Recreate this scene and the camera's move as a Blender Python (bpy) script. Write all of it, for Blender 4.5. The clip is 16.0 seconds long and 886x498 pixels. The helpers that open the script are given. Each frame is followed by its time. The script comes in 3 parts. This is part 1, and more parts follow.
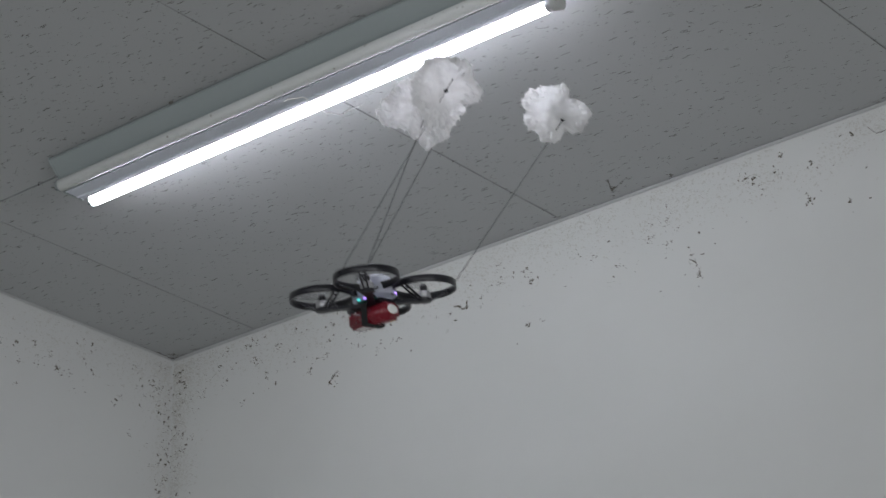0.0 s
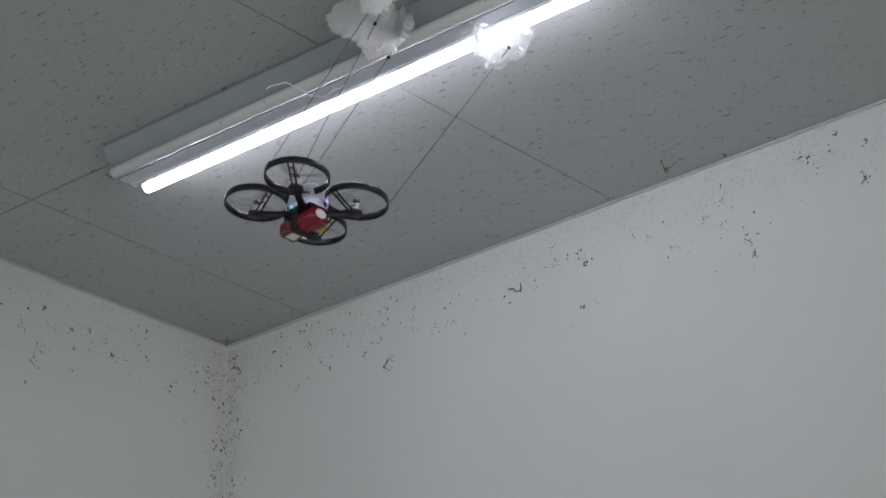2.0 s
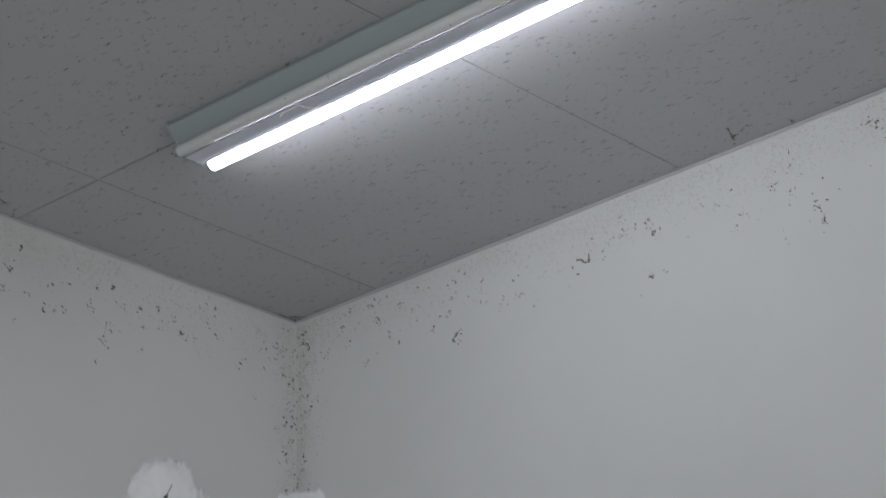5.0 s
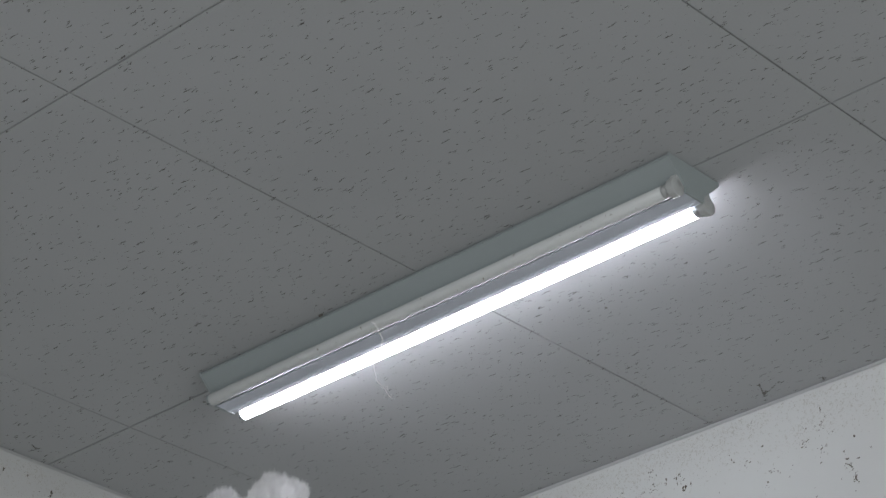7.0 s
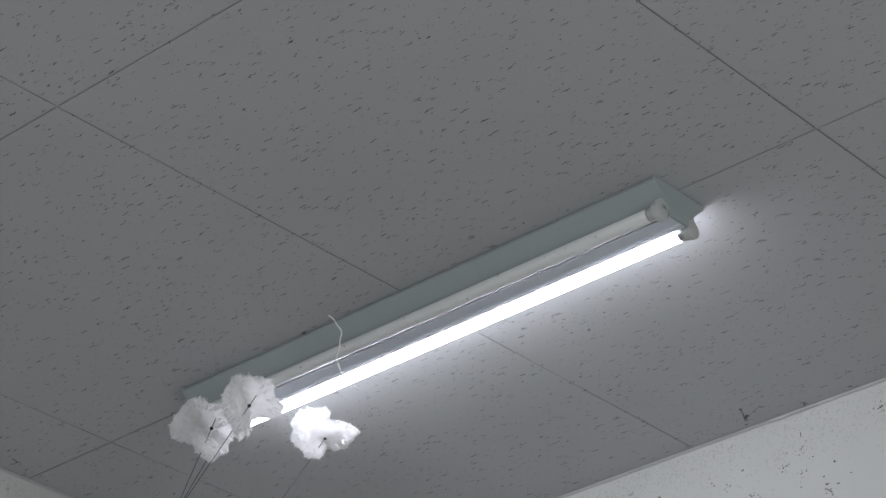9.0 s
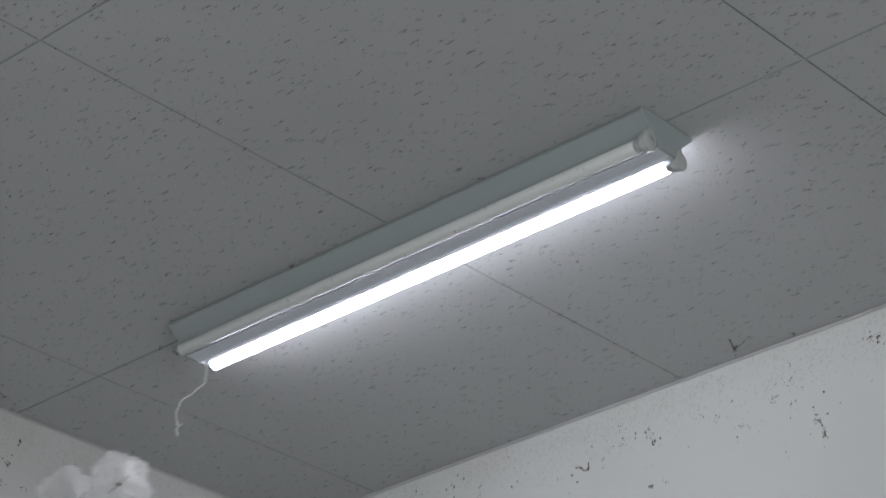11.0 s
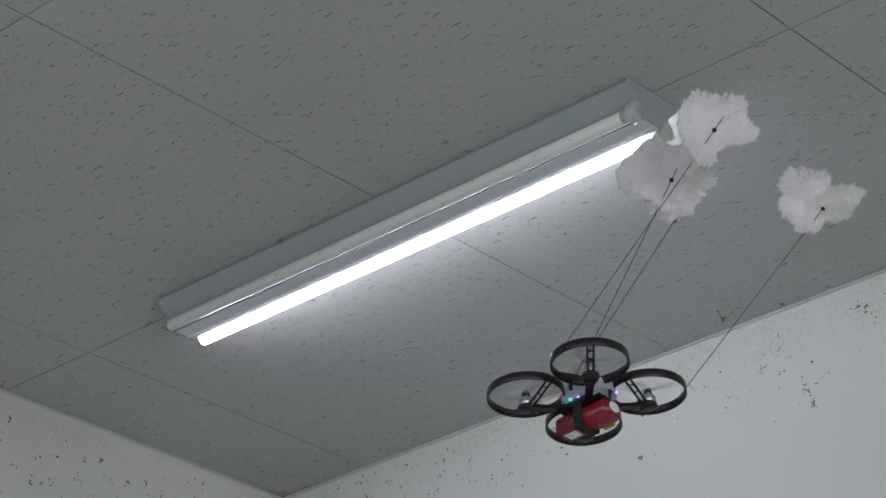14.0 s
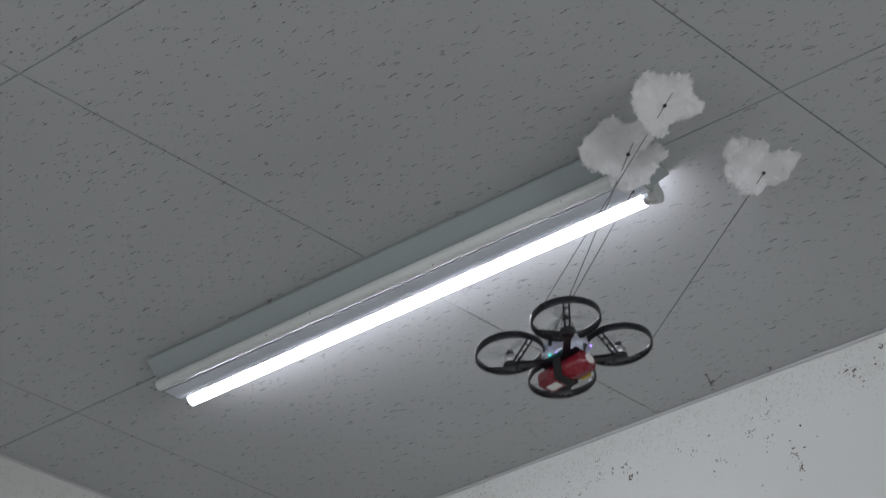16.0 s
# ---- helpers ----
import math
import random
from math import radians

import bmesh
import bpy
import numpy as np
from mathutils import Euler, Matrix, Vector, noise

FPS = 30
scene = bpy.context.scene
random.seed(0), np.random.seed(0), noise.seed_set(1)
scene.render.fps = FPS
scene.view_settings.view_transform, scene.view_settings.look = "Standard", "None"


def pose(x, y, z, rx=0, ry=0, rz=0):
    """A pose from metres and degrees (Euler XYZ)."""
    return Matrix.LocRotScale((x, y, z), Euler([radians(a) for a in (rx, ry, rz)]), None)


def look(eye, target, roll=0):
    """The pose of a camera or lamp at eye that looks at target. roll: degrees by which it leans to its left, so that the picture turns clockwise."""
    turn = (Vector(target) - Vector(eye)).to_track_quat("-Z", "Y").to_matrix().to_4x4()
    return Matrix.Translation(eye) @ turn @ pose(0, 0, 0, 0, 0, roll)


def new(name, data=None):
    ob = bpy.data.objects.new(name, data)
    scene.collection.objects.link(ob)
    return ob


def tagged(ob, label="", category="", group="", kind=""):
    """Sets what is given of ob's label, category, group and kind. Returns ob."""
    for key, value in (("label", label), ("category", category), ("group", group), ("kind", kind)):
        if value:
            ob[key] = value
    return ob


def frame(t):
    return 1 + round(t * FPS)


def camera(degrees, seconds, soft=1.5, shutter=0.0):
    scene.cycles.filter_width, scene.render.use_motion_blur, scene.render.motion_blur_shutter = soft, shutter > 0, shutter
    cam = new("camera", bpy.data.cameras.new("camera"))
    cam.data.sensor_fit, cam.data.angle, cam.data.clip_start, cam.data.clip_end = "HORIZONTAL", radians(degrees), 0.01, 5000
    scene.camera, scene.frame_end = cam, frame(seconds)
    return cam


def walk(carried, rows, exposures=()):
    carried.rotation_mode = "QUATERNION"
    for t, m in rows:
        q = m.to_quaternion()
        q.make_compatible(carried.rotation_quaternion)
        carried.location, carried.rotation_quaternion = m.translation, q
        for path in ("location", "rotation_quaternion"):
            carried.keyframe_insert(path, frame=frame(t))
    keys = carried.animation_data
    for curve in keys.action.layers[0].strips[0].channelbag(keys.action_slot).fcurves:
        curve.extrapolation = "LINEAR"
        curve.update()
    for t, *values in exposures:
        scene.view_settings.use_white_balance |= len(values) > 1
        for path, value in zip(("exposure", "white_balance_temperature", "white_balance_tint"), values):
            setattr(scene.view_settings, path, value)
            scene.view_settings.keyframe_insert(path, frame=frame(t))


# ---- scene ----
cam = camera(20.90, 16.0, shutter=0.35)
PATH = [
    (0, (3.952, -3.79, 0.736), (2.807, -2.387, 1.586), -1.0),
    (0.5, (3.944, -3.781, 0.732), (2.82, -2.361, 1.58), -1.7),
    (1, (3.942, -3.787, 0.74), (2.787, -2.387, 1.581), -1.8),
    (1.5, (3.928, -3.795, 0.723), (2.756, -2.415, 1.574), -1.5),
    (2, (3.931, -3.801, 0.738), (2.755, -2.417, 1.576), -1.2),
    (2.5, (3.928, -3.784, 0.724), (2.742, -2.386, 1.525), -1.2),
    (3, (3.932, -3.774, 0.724), (2.739, -2.371, 1.503), -1.1),
    (3.5, (3.929, -3.781, 0.739), (2.727, -2.369, 1.489), -1.1),
    (3.7, (3.915, -3.79, 0.73), (2.718, -2.373, 1.476), -1.2),
    (5.8, (3.939, -3.784, 0.753), (2.694, -2.486, 1.627), -0.8),
    (6, (3.948, -3.754, 0.745), (2.698, -2.468, 1.631), -0.3),
    (6.5, (3.935, -3.791, 0.742), (2.737, -2.523, 1.722), -0.5),
    (7, (3.933, -3.802, 0.748), (2.755, -2.533, 1.75), -0.4),
    (7.5, (3.941, -3.816, 0.754), (2.776, -2.548, 1.771), -0.1),
    (8, (3.947, -3.813, 0.763), (2.783, -2.542, 1.777), 0.3),
    (8.5, (3.938, -3.815, 0.739), (2.778, -2.542, 1.756), 0.2),
    (10.8, (3.928, -3.792, 0.761), (2.758, -2.501, 1.743), -0.2),
    (11, (3.93, -3.795, 0.758), (2.755, -2.496, 1.723), -0.2),
    (11.5, (3.926, -3.786, 0.739), (2.744, -2.477, 1.682), -0.4),
    (12, (3.931, -3.793, 0.727), (2.755, -2.486, 1.68), -0.6),
    (12.5, (3.926, -3.789, 0.739), (2.752, -2.484, 1.699), -0.7),
    (13, (3.92, -3.8, 0.728), (2.747, -2.495, 1.687), -0.8),
    (13.5, (3.925, -3.793, 0.744), (2.748, -2.485, 1.694), -0.7),
    (14, (3.933, -3.792, 0.747), (2.758, -2.481, 1.696), -0.8),
    (14.5, (3.938, -3.779, 0.75), (2.766, -2.472, 1.707), -0.8),
    (15, (3.944, -3.78, 0.731), (2.775, -2.481, 1.704), -0.9),
    (15.5, (3.924, -3.798, 0.768), (2.764, -2.492, 1.741), -0.7),
    (16, (3.919, -3.803, 0.728), (2.775, -2.502, 1.728), -0.7),
]
walk(cam, [(t, look(eye, target, roll)) for t, eye, target, roll in PATH],
     [(0.0, -0.03), (3.7, -0.03), (5.8, 0.05), (16.0, 0.06)])

# ---- light ----
world = bpy.data.worlds.new("world")
scene.world = world
world.use_nodes = True
world.node_tree.nodes["Background"].inputs[0].default_value = (0.75, 0.85, 1.0, 1)
world.node_tree.nodes["Background"].inputs[1].default_value = 0.3
scene.view_settings.exposure = 0.0
TUBE_LIGHT = 19.0

# fill light from unseen window bands added to south and east walls behind camera
WIN_Z0, WIN_Z1 = 0.85, 2.35
WIN_S = (1.6, 4.9)              # added south window, from x to x
WIN_E = (-4.6, -1.8)            # added east window, from y to y
ROOM_X, ROOM_Y = 5.6, -5.4      # far ends of the room


def window_fill(width, watts, eye, target):
    lamp_data = bpy.data.lights.new("unseen_window_fill", "AREA")
    lamp_data.shape, lamp_data.size, lamp_data.size_y = "RECTANGLE", width - 0.1, WIN_Z1 - WIN_Z0 - 0.1
    lamp_data.energy, lamp_data.color = watts, (0.955, 0.962, 1.0)
    new("unseen_window_fill", lamp_data).matrix_world = look(eye, target)


WIN_Z = (WIN_Z0 + WIN_Z1) / 2
window_fill(WIN_S[1] - WIN_S[0], 31.0, (sum(WIN_S) / 2, ROOM_Y - 0.05, WIN_Z), (sum(WIN_S) / 2, 0, WIN_Z))
window_fill(WIN_E[1] - WIN_E[0], 53.0, (ROOM_X + 0.05, sum(WIN_E) / 2, WIN_Z), (0, sum(WIN_E) / 2, WIN_Z))

CEIL = 3.0                      # height of the ceiling
GRID_X, GRID_Y, BOARD = 0.280, -0.857, 0.91


# ---- materials ----
class Nodes:
    """Short way to build a node material."""

    def __init__(self, name, colour=(0.8, 0.8, 0.8), rough=0.6, metal=0.0):
        self.mat = bpy.data.materials.new(name)
        self.mat.use_nodes = True
        self.tree = self.mat.node_tree
        self.bsdf = self.tree.nodes["Principled BSDF"]
        self.bsdf.inputs["Base Color"].default_value = (*colour, 1)
        self.bsdf.inputs["Roughness"].default_value = rough
        self.bsdf.inputs["Metallic"].default_value = metal

    def add(self, kind, **values):
        node = self.tree.nodes.new(kind)
        for key, value in values.items():
            node.inputs[key.replace("_", " ")].default_value = value
        return node

    def link(self, a, b):
        self.tree.links.new(a, b)

    def coord(self, scale=(1, 1, 1)):
        tex = self.add("ShaderNodeTexCoord")
        mapping = self.add("ShaderNodeMapping")
        mapping.inputs["Scale"].default_value = scale
        self.link(tex.outputs["Object"], mapping.inputs["Vector"])
        return mapping.outputs["Vector"]

    def noise(self, vector, scale, detail=4.0, rough=0.55):
        node = self.add("ShaderNodeTexNoise", Scale=scale, Detail=detail, Roughness=rough)
        self.link(vector, node.inputs["Vector"])
        return node.outputs["Fac"]

    def ramp(self, value, stops):
        node = self.add("ShaderNodeValToRGB")
        items = node.color_ramp.elements
        while len(items) < len(stops):
            items.new(0.5)
        for item, (place, colour) in zip(items, stops):
            item.position = place
            item.color = (*colour, 1) if len(colour) == 3 else colour
        self.link(value, node.inputs["Fac"])
        return node.outputs["Color"]

    def mix(self, factor, a, b, how="MIX"):
        node = self.tree.nodes.new("ShaderNodeMix")
        node.data_type, node.blend_type = "RGBA", how
        for sock, value in ((node.inputs[0], factor), (node.inputs[6], a), (node.inputs[7], b)):
            if isinstance(value, (int, float)):
                sock.default_value = value
            elif isinstance(value, tuple):
                sock.default_value = (*value, 1)
            else:
                self.link(value, sock)
        return node.outputs[2]

    def maths(self, how, a, b=0.0, c=0.0):
        node = self.tree.nodes.new("ShaderNodeMath")
        node.operation = how
        for sock, value in zip(node.inputs, (a, b, c)):
            if isinstance(value, (int, float)):
                sock.default_value = value
            else:
                self.link(value, sock)
        return node.outputs[0]

    def colour(self, out):
        self.link(out, self.bsdf.inputs["Base Color"])

    def bump(self, height, strength=0.3, distance=0.002):
        node = self.add("ShaderNodeBump", Strength=strength, Distance=distance)
        self.link(height, node.inputs["Height"])
        self.link(node.outputs["Normal"], self.bsdf.inputs["Normal"])


def grained(name, colour, rough=0.6, metal=0.0, vary=0.15, fine=120.0, coarse=6.0, bump=0.15):
    """A plain surface with grain and blotches."""
    n = Nodes(name, colour, rough, metal)
    v = n.coord()
    a = n.noise(v, fine, 3)
    b = n.noise(v, coarse, 5)
    low = tuple(c * (1 - vary) for c in colour)
    high = tuple(min(1, c * (1 + vary)) for c in colour)
    tone = n.mix(n.maths("MULTIPLY_ADD", a, 0.4, n.maths("MULTIPLY", b, 0.6)), low, high)
    n.colour(tone)
    r = n.maths("MULTIPLY_ADD", b, 0.25, rough - 0.12)
    n.link(r, n.bsdf.inputs["Roughness"])
    if bump:
        n.bump(a, bump, 0.0008)
    return n.mat


def board_material():
    """Mineral ceiling board: grey white, with short worm-like fissures along x."""
    n = Nodes("ceiling_board", (0.5, 0.5, 0.5), 0.9)
    v = n.coord()
    warp = n.add("ShaderNodeTexNoise", Scale=85.0, Detail=2.0)
    n.link(v, warp.inputs["Vector"])
    shift = n.add("ShaderNodeVectorMath")
    shift.operation = "MULTIPLY_ADD"
    shift.inputs[1].default_value = (0.012, 0.0105, 0)
    n.link(warp.outputs["Color"], shift.inputs[0])
    n.link(v, shift.inputs[2])

    def fissures(long, wide, kept, size, turn, offset):
        m = n.add("ShaderNodeMapping")
        m.inputs["Rotation"].default_value = (0, 0, radians(turn))
        m.inputs["Location"].default_value = (offset, offset * 0.7, 0)
        m.inputs["Scale"].default_value = (1 / long, 1 / wide, 0)
        n.link(shift.outputs[0], m.inputs["Vector"])
        cells = n.add("ShaderNodeTexVoronoi", Scale=1.0, Randomness=1.0)
        cells.voronoi_dimensions = "2D"
        n.link(m.outputs["Vector"], cells.inputs["Vector"])
        split = n.add("ShaderNodeSeparateColor")
        n.link(cells.outputs["Color"], split.inputs["Color"])
        keep = n.maths("LESS_THAN", split.outputs[0], kept)
        radius = n.maths("MULTIPLY_ADD", n.maths("POWER", split.outputs[1], 1.6), size, 0.03)
        inside = n.maths("SUBTRACT", radius, cells.outputs["Distance"])
        soft = n.maths("MULTIPLY", inside, 15.0)
        soft.node.use_clamp = True
        return n.maths("MULTIPLY", keep, soft)

    a = fissures(0.046, 0.0046, 0.19, 0.250, 6, 0.0)
    b = fissures(0.026, 0.0042, 0.16, 0.230, -8, 3.1)
    c = fissures(0.0085, 0.0062, 0.11, 0.20, 12, 7.7)
    holes = n.maths("MAXIMUM", n.maths("MAXIMUM", a, b), c)
    blot = n.noise(v, 2.2, 6)
    grain = n.noise(v, 260, 2)
    face = n.mix(blot, (0.432, 0.446, 0.446), (0.503, 0.518, 0.518))
    face = n.mix(n.maths("MULTIPLY", grain, 0.25), face, (0.33, 0.33, 0.33))
    n.colour(n.mix(n.maths("MULTIPLY", holes, 0.92), face, (0.10, 0.088, 0.078)))
    height = n.maths("SUBTRACT", n.maths("MULTIPLY", grain, 0.15), holes)
    n.bump(height, 0.5, 0.0015)
    return n.mat


def wall_material(name, tone):
    """Old white wall paint with faint grey mould blotches and roller grain."""
    n = Nodes(name, tone, 0.75)
    v = n.coord()
    grain = n.noise(v, 190, 3)
    roller = n.noise(v, 28, 4)
    blot = n.noise(v, 1.7, 6, 0.6)
    face = n.mix(blot, tuple(c * 0.93 for c in tone), tuple(min(1, c * 1.04) for c in tone))
    specks = n.ramp(n.noise(v, 46, 5, 0.7), [(0.66, (0, 0, 0)), (0.76, (1, 1, 1))])
    patch = n.ramp(n.noise(v, 3.4, 4), [(0.55, (0, 0, 0)), (0.72, (1, 1, 1))])
    face = n.mix(n.maths("MULTIPLY", n.maths("MULTIPLY", specks, patch), 0.22), face, (0.34, 0.33, 0.28))
    n.colour(face)
    n.bump(n.maths("MULTIPLY_ADD", grain, 0.4, roller), 0.18, 0.0012)
    return n.mat


def glow(name, colour, strength):
    n = Nodes(name, colour, 0.4)
    n.bsdf.inputs["Emission Color"].default_value = (*colour, 1)
    n.bsdf.inputs["Emission Strength"].default_value = strength
    return n.mat


def cotton_material():
    """White cotton wool: light scatters through it."""
    n = Nodes("cotton_wool", (0.97, 0.97, 0.97), 0.95)
    v = n.coord()
    fluff = n.noise(v, 70, 6, 0.7)
    n.colour(n.mix(fluff, (0.93, 0.93, 0.93), (0.985, 0.985, 0.98)))
    n.bsdf.inputs["Subsurface Weight"].default_value = 0.4
    n.bsdf.inputs["Subsurface Radius"].default_value = (1.0, 1.0, 1.0)
    n.bsdf.inputs["Subsurface Scale"].default_value = 0.004
    n.bsdf.inputs["Specular IOR Level"].default_value = 0.1
    n.bump(n.maths("MULTIPLY_ADD", n.noise(v, 260, 3), 0.4, fluff), 0.35, 0.004)
    thin = n.add("ShaderNodeBsdfTranslucent")
    thin.inputs["Color"].default_value = (0.98, 0.98, 0.98, 1)
    both = n.add("ShaderNodeMixShader")
    both.inputs[0].default_value = 0.66
    n.link(n.bsdf.outputs[0], both.inputs[1])
    n.link(thin.outputs[0], both.inputs[2])
    n.link(both.outputs[0], n.tree.nodes["Material Output"].inputs["Surface"])
    return n.mat


def fluff_material():
    """Single loose cotton fibres."""
    n = Nodes("cotton_fibre", (0.95, 0.95, 0.95), 0.95)
    thin = n.add("ShaderNodeBsdfTranslucent")
    thin.inputs["Color"].default_value = (0.98, 0.98, 0.98, 1)
    both = n.add("ShaderNodeMixShader")
    both.inputs[0].default_value = 0.75
    n.link(n.bsdf.outputs[0], both.inputs[1])
    n.link(thin.outputs[0], both.inputs[2])
    n.link(both.outputs[0], n.tree.nodes["Material Output"].inputs["Surface"])
    return n.mat


def canopy_material():
    """Milky see-through plastic."""
    n = Nodes("milky_plastic", (0.82, 0.84, 0.9), 0.3)
    thin = n.add("ShaderNodeBsdfTranslucent")
    thin.inputs["Color"].default_value = (0.85, 0.86, 0.92, 1)
    both = n.add("ShaderNodeMixShader")
    both.inputs[0].default_value = 0.4
    n.link(n.bsdf.outputs[0], both.inputs[1])
    n.link(thin.outputs[0], both.inputs[2])
    n.link(both.outputs[0], n.tree.nodes["Material Output"].inputs["Surface"])
    return n.mat


def blade_material():
    """Thin clear smoke-grey plastic."""
    n = Nodes("clear_blade", (0.55, 0.57, 0.6), 0.2)
    clear = n.add("ShaderNodeBsdfTransparent")
    both = n.add("ShaderNodeMixShader")
    both.inputs[0].default_value = 0.72
    n.link(n.bsdf.outputs[0], both.inputs[1])
    n.link(clear.outputs[0], both.inputs[2])
    n.link(both.outputs[0], n.tree.nodes["Material Output"].inputs["Surface"])
    return n.mat


M_BOARD = board_material()
M_VOID = grained("ceiling_void", (0.02, 0.02, 0.02), 0.9)
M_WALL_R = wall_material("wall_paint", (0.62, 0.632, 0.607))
# same white paint, darkened to hold the side wall's weaker light
M_WALL_DIM = wall_material("wall_paint_dim", (0.585, 0.595, 0.575))
M_FLOOR = grained("floor_vinyl", (0.40, 0.39, 0.37), 0.5, vary=0.12, coarse=3)
M_TRIM = grained("trim_vinyl", (0.50, 0.51, 0.50), 0.45, vary=0.1)
M_STEEL = grained("enamelled_steel", (0.33, 0.372, 0.368), 0.5, vary=0.06, fine=60, coarse=4, bump=0.03)
M_RIDGE_LIT = grained("tube_lit_enamel", (0.64, 0.68, 0.74), 0.4, vary=0.05, fine=60, coarse=4, bump=0.02)
M_SOCKET = grained("lamp_socket_plastic", (0.46, 0.475, 0.46), 0.35, vary=0.1)
M_LIT = glow("lit_tube_glass", (0.89, 0.89, 1.0), TUBE_LIGHT)
M_DIRT = grained("dark_dirt", (0.105, 0.090, 0.066), 0.95, vary=0.5, coarse=80)
M_WEB = grained("dusty_web", (0.16, 0.15, 0.13), 0.95, vary=0.4, coarse=60)
M_DUST_SHADE = grained("pale_dust_shade", (0.50, 0.495, 0.455), 0.95, vary=0.25, coarse=30)
M_BLACK = grained("black_plastic", (0.007, 0.007, 0.011), 0.32, vary=0.3)
M_RED = grained("red_shrink_wrap", (0.20, 0.012, 0.024), 0.28, vary=0.18, coarse=40, bump=0.05)
M_LABEL = grained("white_label", (0.75, 0.74, 0.72), 0.5, vary=0.06)
M_STRAP = grained("black_webbing", (0.014, 0.014, 0.015), 0.85, vary=0.3, fine=500)
M_ALU = grained("motor_metal", (0.52, 0.52, 0.54), 0.34, 0.9, vary=0.12)
M_DARKMETAL = grained("dark_metal", (0.05, 0.05, 0.055), 0.35, 0.8, vary=0.2)
M_ROD = grained("carbon_rod", (0.06, 0.06, 0.062), 0.45, vary=0.3)
M_KNOT = grained("black_thread", (0.014, 0.014, 0.018), 0.9, vary=0.3)
M_YELLOW = grained("yellow_plastic", (0.50, 0.36, 0.03), 0.4, vary=0.1)
M_GREEN = grained("circuit_board", (0.02, 0.16, 0.13), 0.4, vary=0.3)
M_COTTON = cotton_material()
M_FLUFF = fluff_material()
M_CANOPY = canopy_material()
M_BLADE = blade_material()
M_VIOLET = glow("violet_led", (0.40, 0.22, 1.0), 2.6)
M_CYAN = glow("cyan_led", (0.1, 0.75, 0.7), 0.9)
M_FIBRE = grained("pale_thread", (0.86, 0.86, 0.85), 0.8, vary=0.1)


def tube_glass():
    """Unlit phosphor tube: off-white, glossy, with fly specks."""
    n = Nodes("unlit_tube_glass", (0.72, 0.74, 0.72), 0.16)
    v = n.coord()
    specks = n.ramp(n.noise(v, 75, 3, 0.6), [(0.66, (0, 0, 0)), (0.70, (1, 1, 1))])
    dust = n.noise(v, 9, 5)
    face = n.mix(dust, (0.62, 0.645, 0.625), (0.75, 0.77, 0.75))
    n.colour(n.mix(n.maths("MULTIPLY", specks, 0.7), face, (0.20, 0.17, 0.12)))
    n.link(n.maths("MULTIPLY_ADD", dust, 0.2, 0.08), n.bsdf.inputs["Roughness"])
    return n.mat


M_UNLIT = tube_glass()


# ---- mesh helpers ----
def mesh_from(name, bm, material, smooth=False):
    data = bpy.data.meshes.new(name)
    if smooth:
        for f in bm.faces:
            f.smooth = True
    bm.to_mesh(data)
    bm.free()
    for m in (material if isinstance(material, (list, tuple)) else (material,)):
        data.materials.append(m)
    return data


def part(name, bm, material, parent, label="", smooth=False):
    """One mesh object under a thing or under a part."""
    ob = new(name, mesh_from(name, bm, material, smooth))
    ob.parent = parent
    return tagged(ob, label) if label else ob


def thing(name, bm, material, label, category, group="", kind="", smooth=False):
    ob = new(name, mesh_from(name, bm, material, smooth))
    return tagged(ob, label, category, group, kind)


def box(bm, lo, hi, bevel=0.0, index=0):
    lo, hi = Vector(lo), Vector(hi)
    made = bmesh.ops.create_cube(bm, size=1, matrix=Matrix.Translation((lo + hi) / 2) @ Matrix.Diagonal((*(hi - lo), 1)))
    faces = {f for v in made["verts"] for f in v.link_faces}
    for f in faces:
        f.material_index = index
    if bevel:
        edges = list({e for f in faces for e in f.edges})
        bmesh.ops.bevel(bm, geom=edges, offset=bevel, segments=2, affect="EDGES")


def frame_along(a, b):
    """A pose at a whose z axis points to b."""
    d = Vector(b) - Vector(a)
    return Matrix.Translation(a) @ d.to_track_quat("Z", "Y").to_matrix().to_4x4(), d.length


def rod(bm, a, b, r, segments=12, r2=None):
    m, length = frame_along(a, b)
    bmesh.ops.create_cone(bm, cap_ends=True, segments=segments, radius1=r, radius2=r if r2 is None else r2, depth=length,
                          matrix=m @ Matrix.Translation((0, 0, length / 2)))


def lathe(bm, m, profile, segments=32, closed=False):
    """Turn a profile of (radius, height) about z."""
    rings = []
    for r, z in profile:
        rings.append([bm.verts.new(m @ Vector((r * math.cos(a), r * math.sin(a), z)))
                      for a in (2 * math.pi * i / segments for i in range(segments))])
    pairs = list(zip(rings, rings[1:])) + ([(rings[-1], rings[0])] if closed else [])
    for p, q in pairs:
        for i in range(segments):
            j = (i + 1) % segments
            bm.faces.new((p[i], p[j], q[j], q[i]))
    if not closed:
        if profile[0][0] > 1e-5:
            bm.faces.new(rings[0][::-1])
        if profile[-1][0] > 1e-5:
            bm.faces.new(rings[-1])


def prism(bm, outline, a, b):
    """A straight bar of the given outline (pairs in the cross plane) from a to b along x."""
    first = [bm.verts.new((a, y, z)) for y, z in outline]
    last = [bm.verts.new((b, y, z)) for y, z in outline]
    n = len(outline)
    for i in range(n):
        j = (i + 1) % n
        bm.faces.new((first[i], first[j], last[j], last[i]))
    bm.faces.new(first[::-1])
    bm.faces.new(last)
    bmesh.ops.recalc_face_normals(bm, faces=bm.faces)


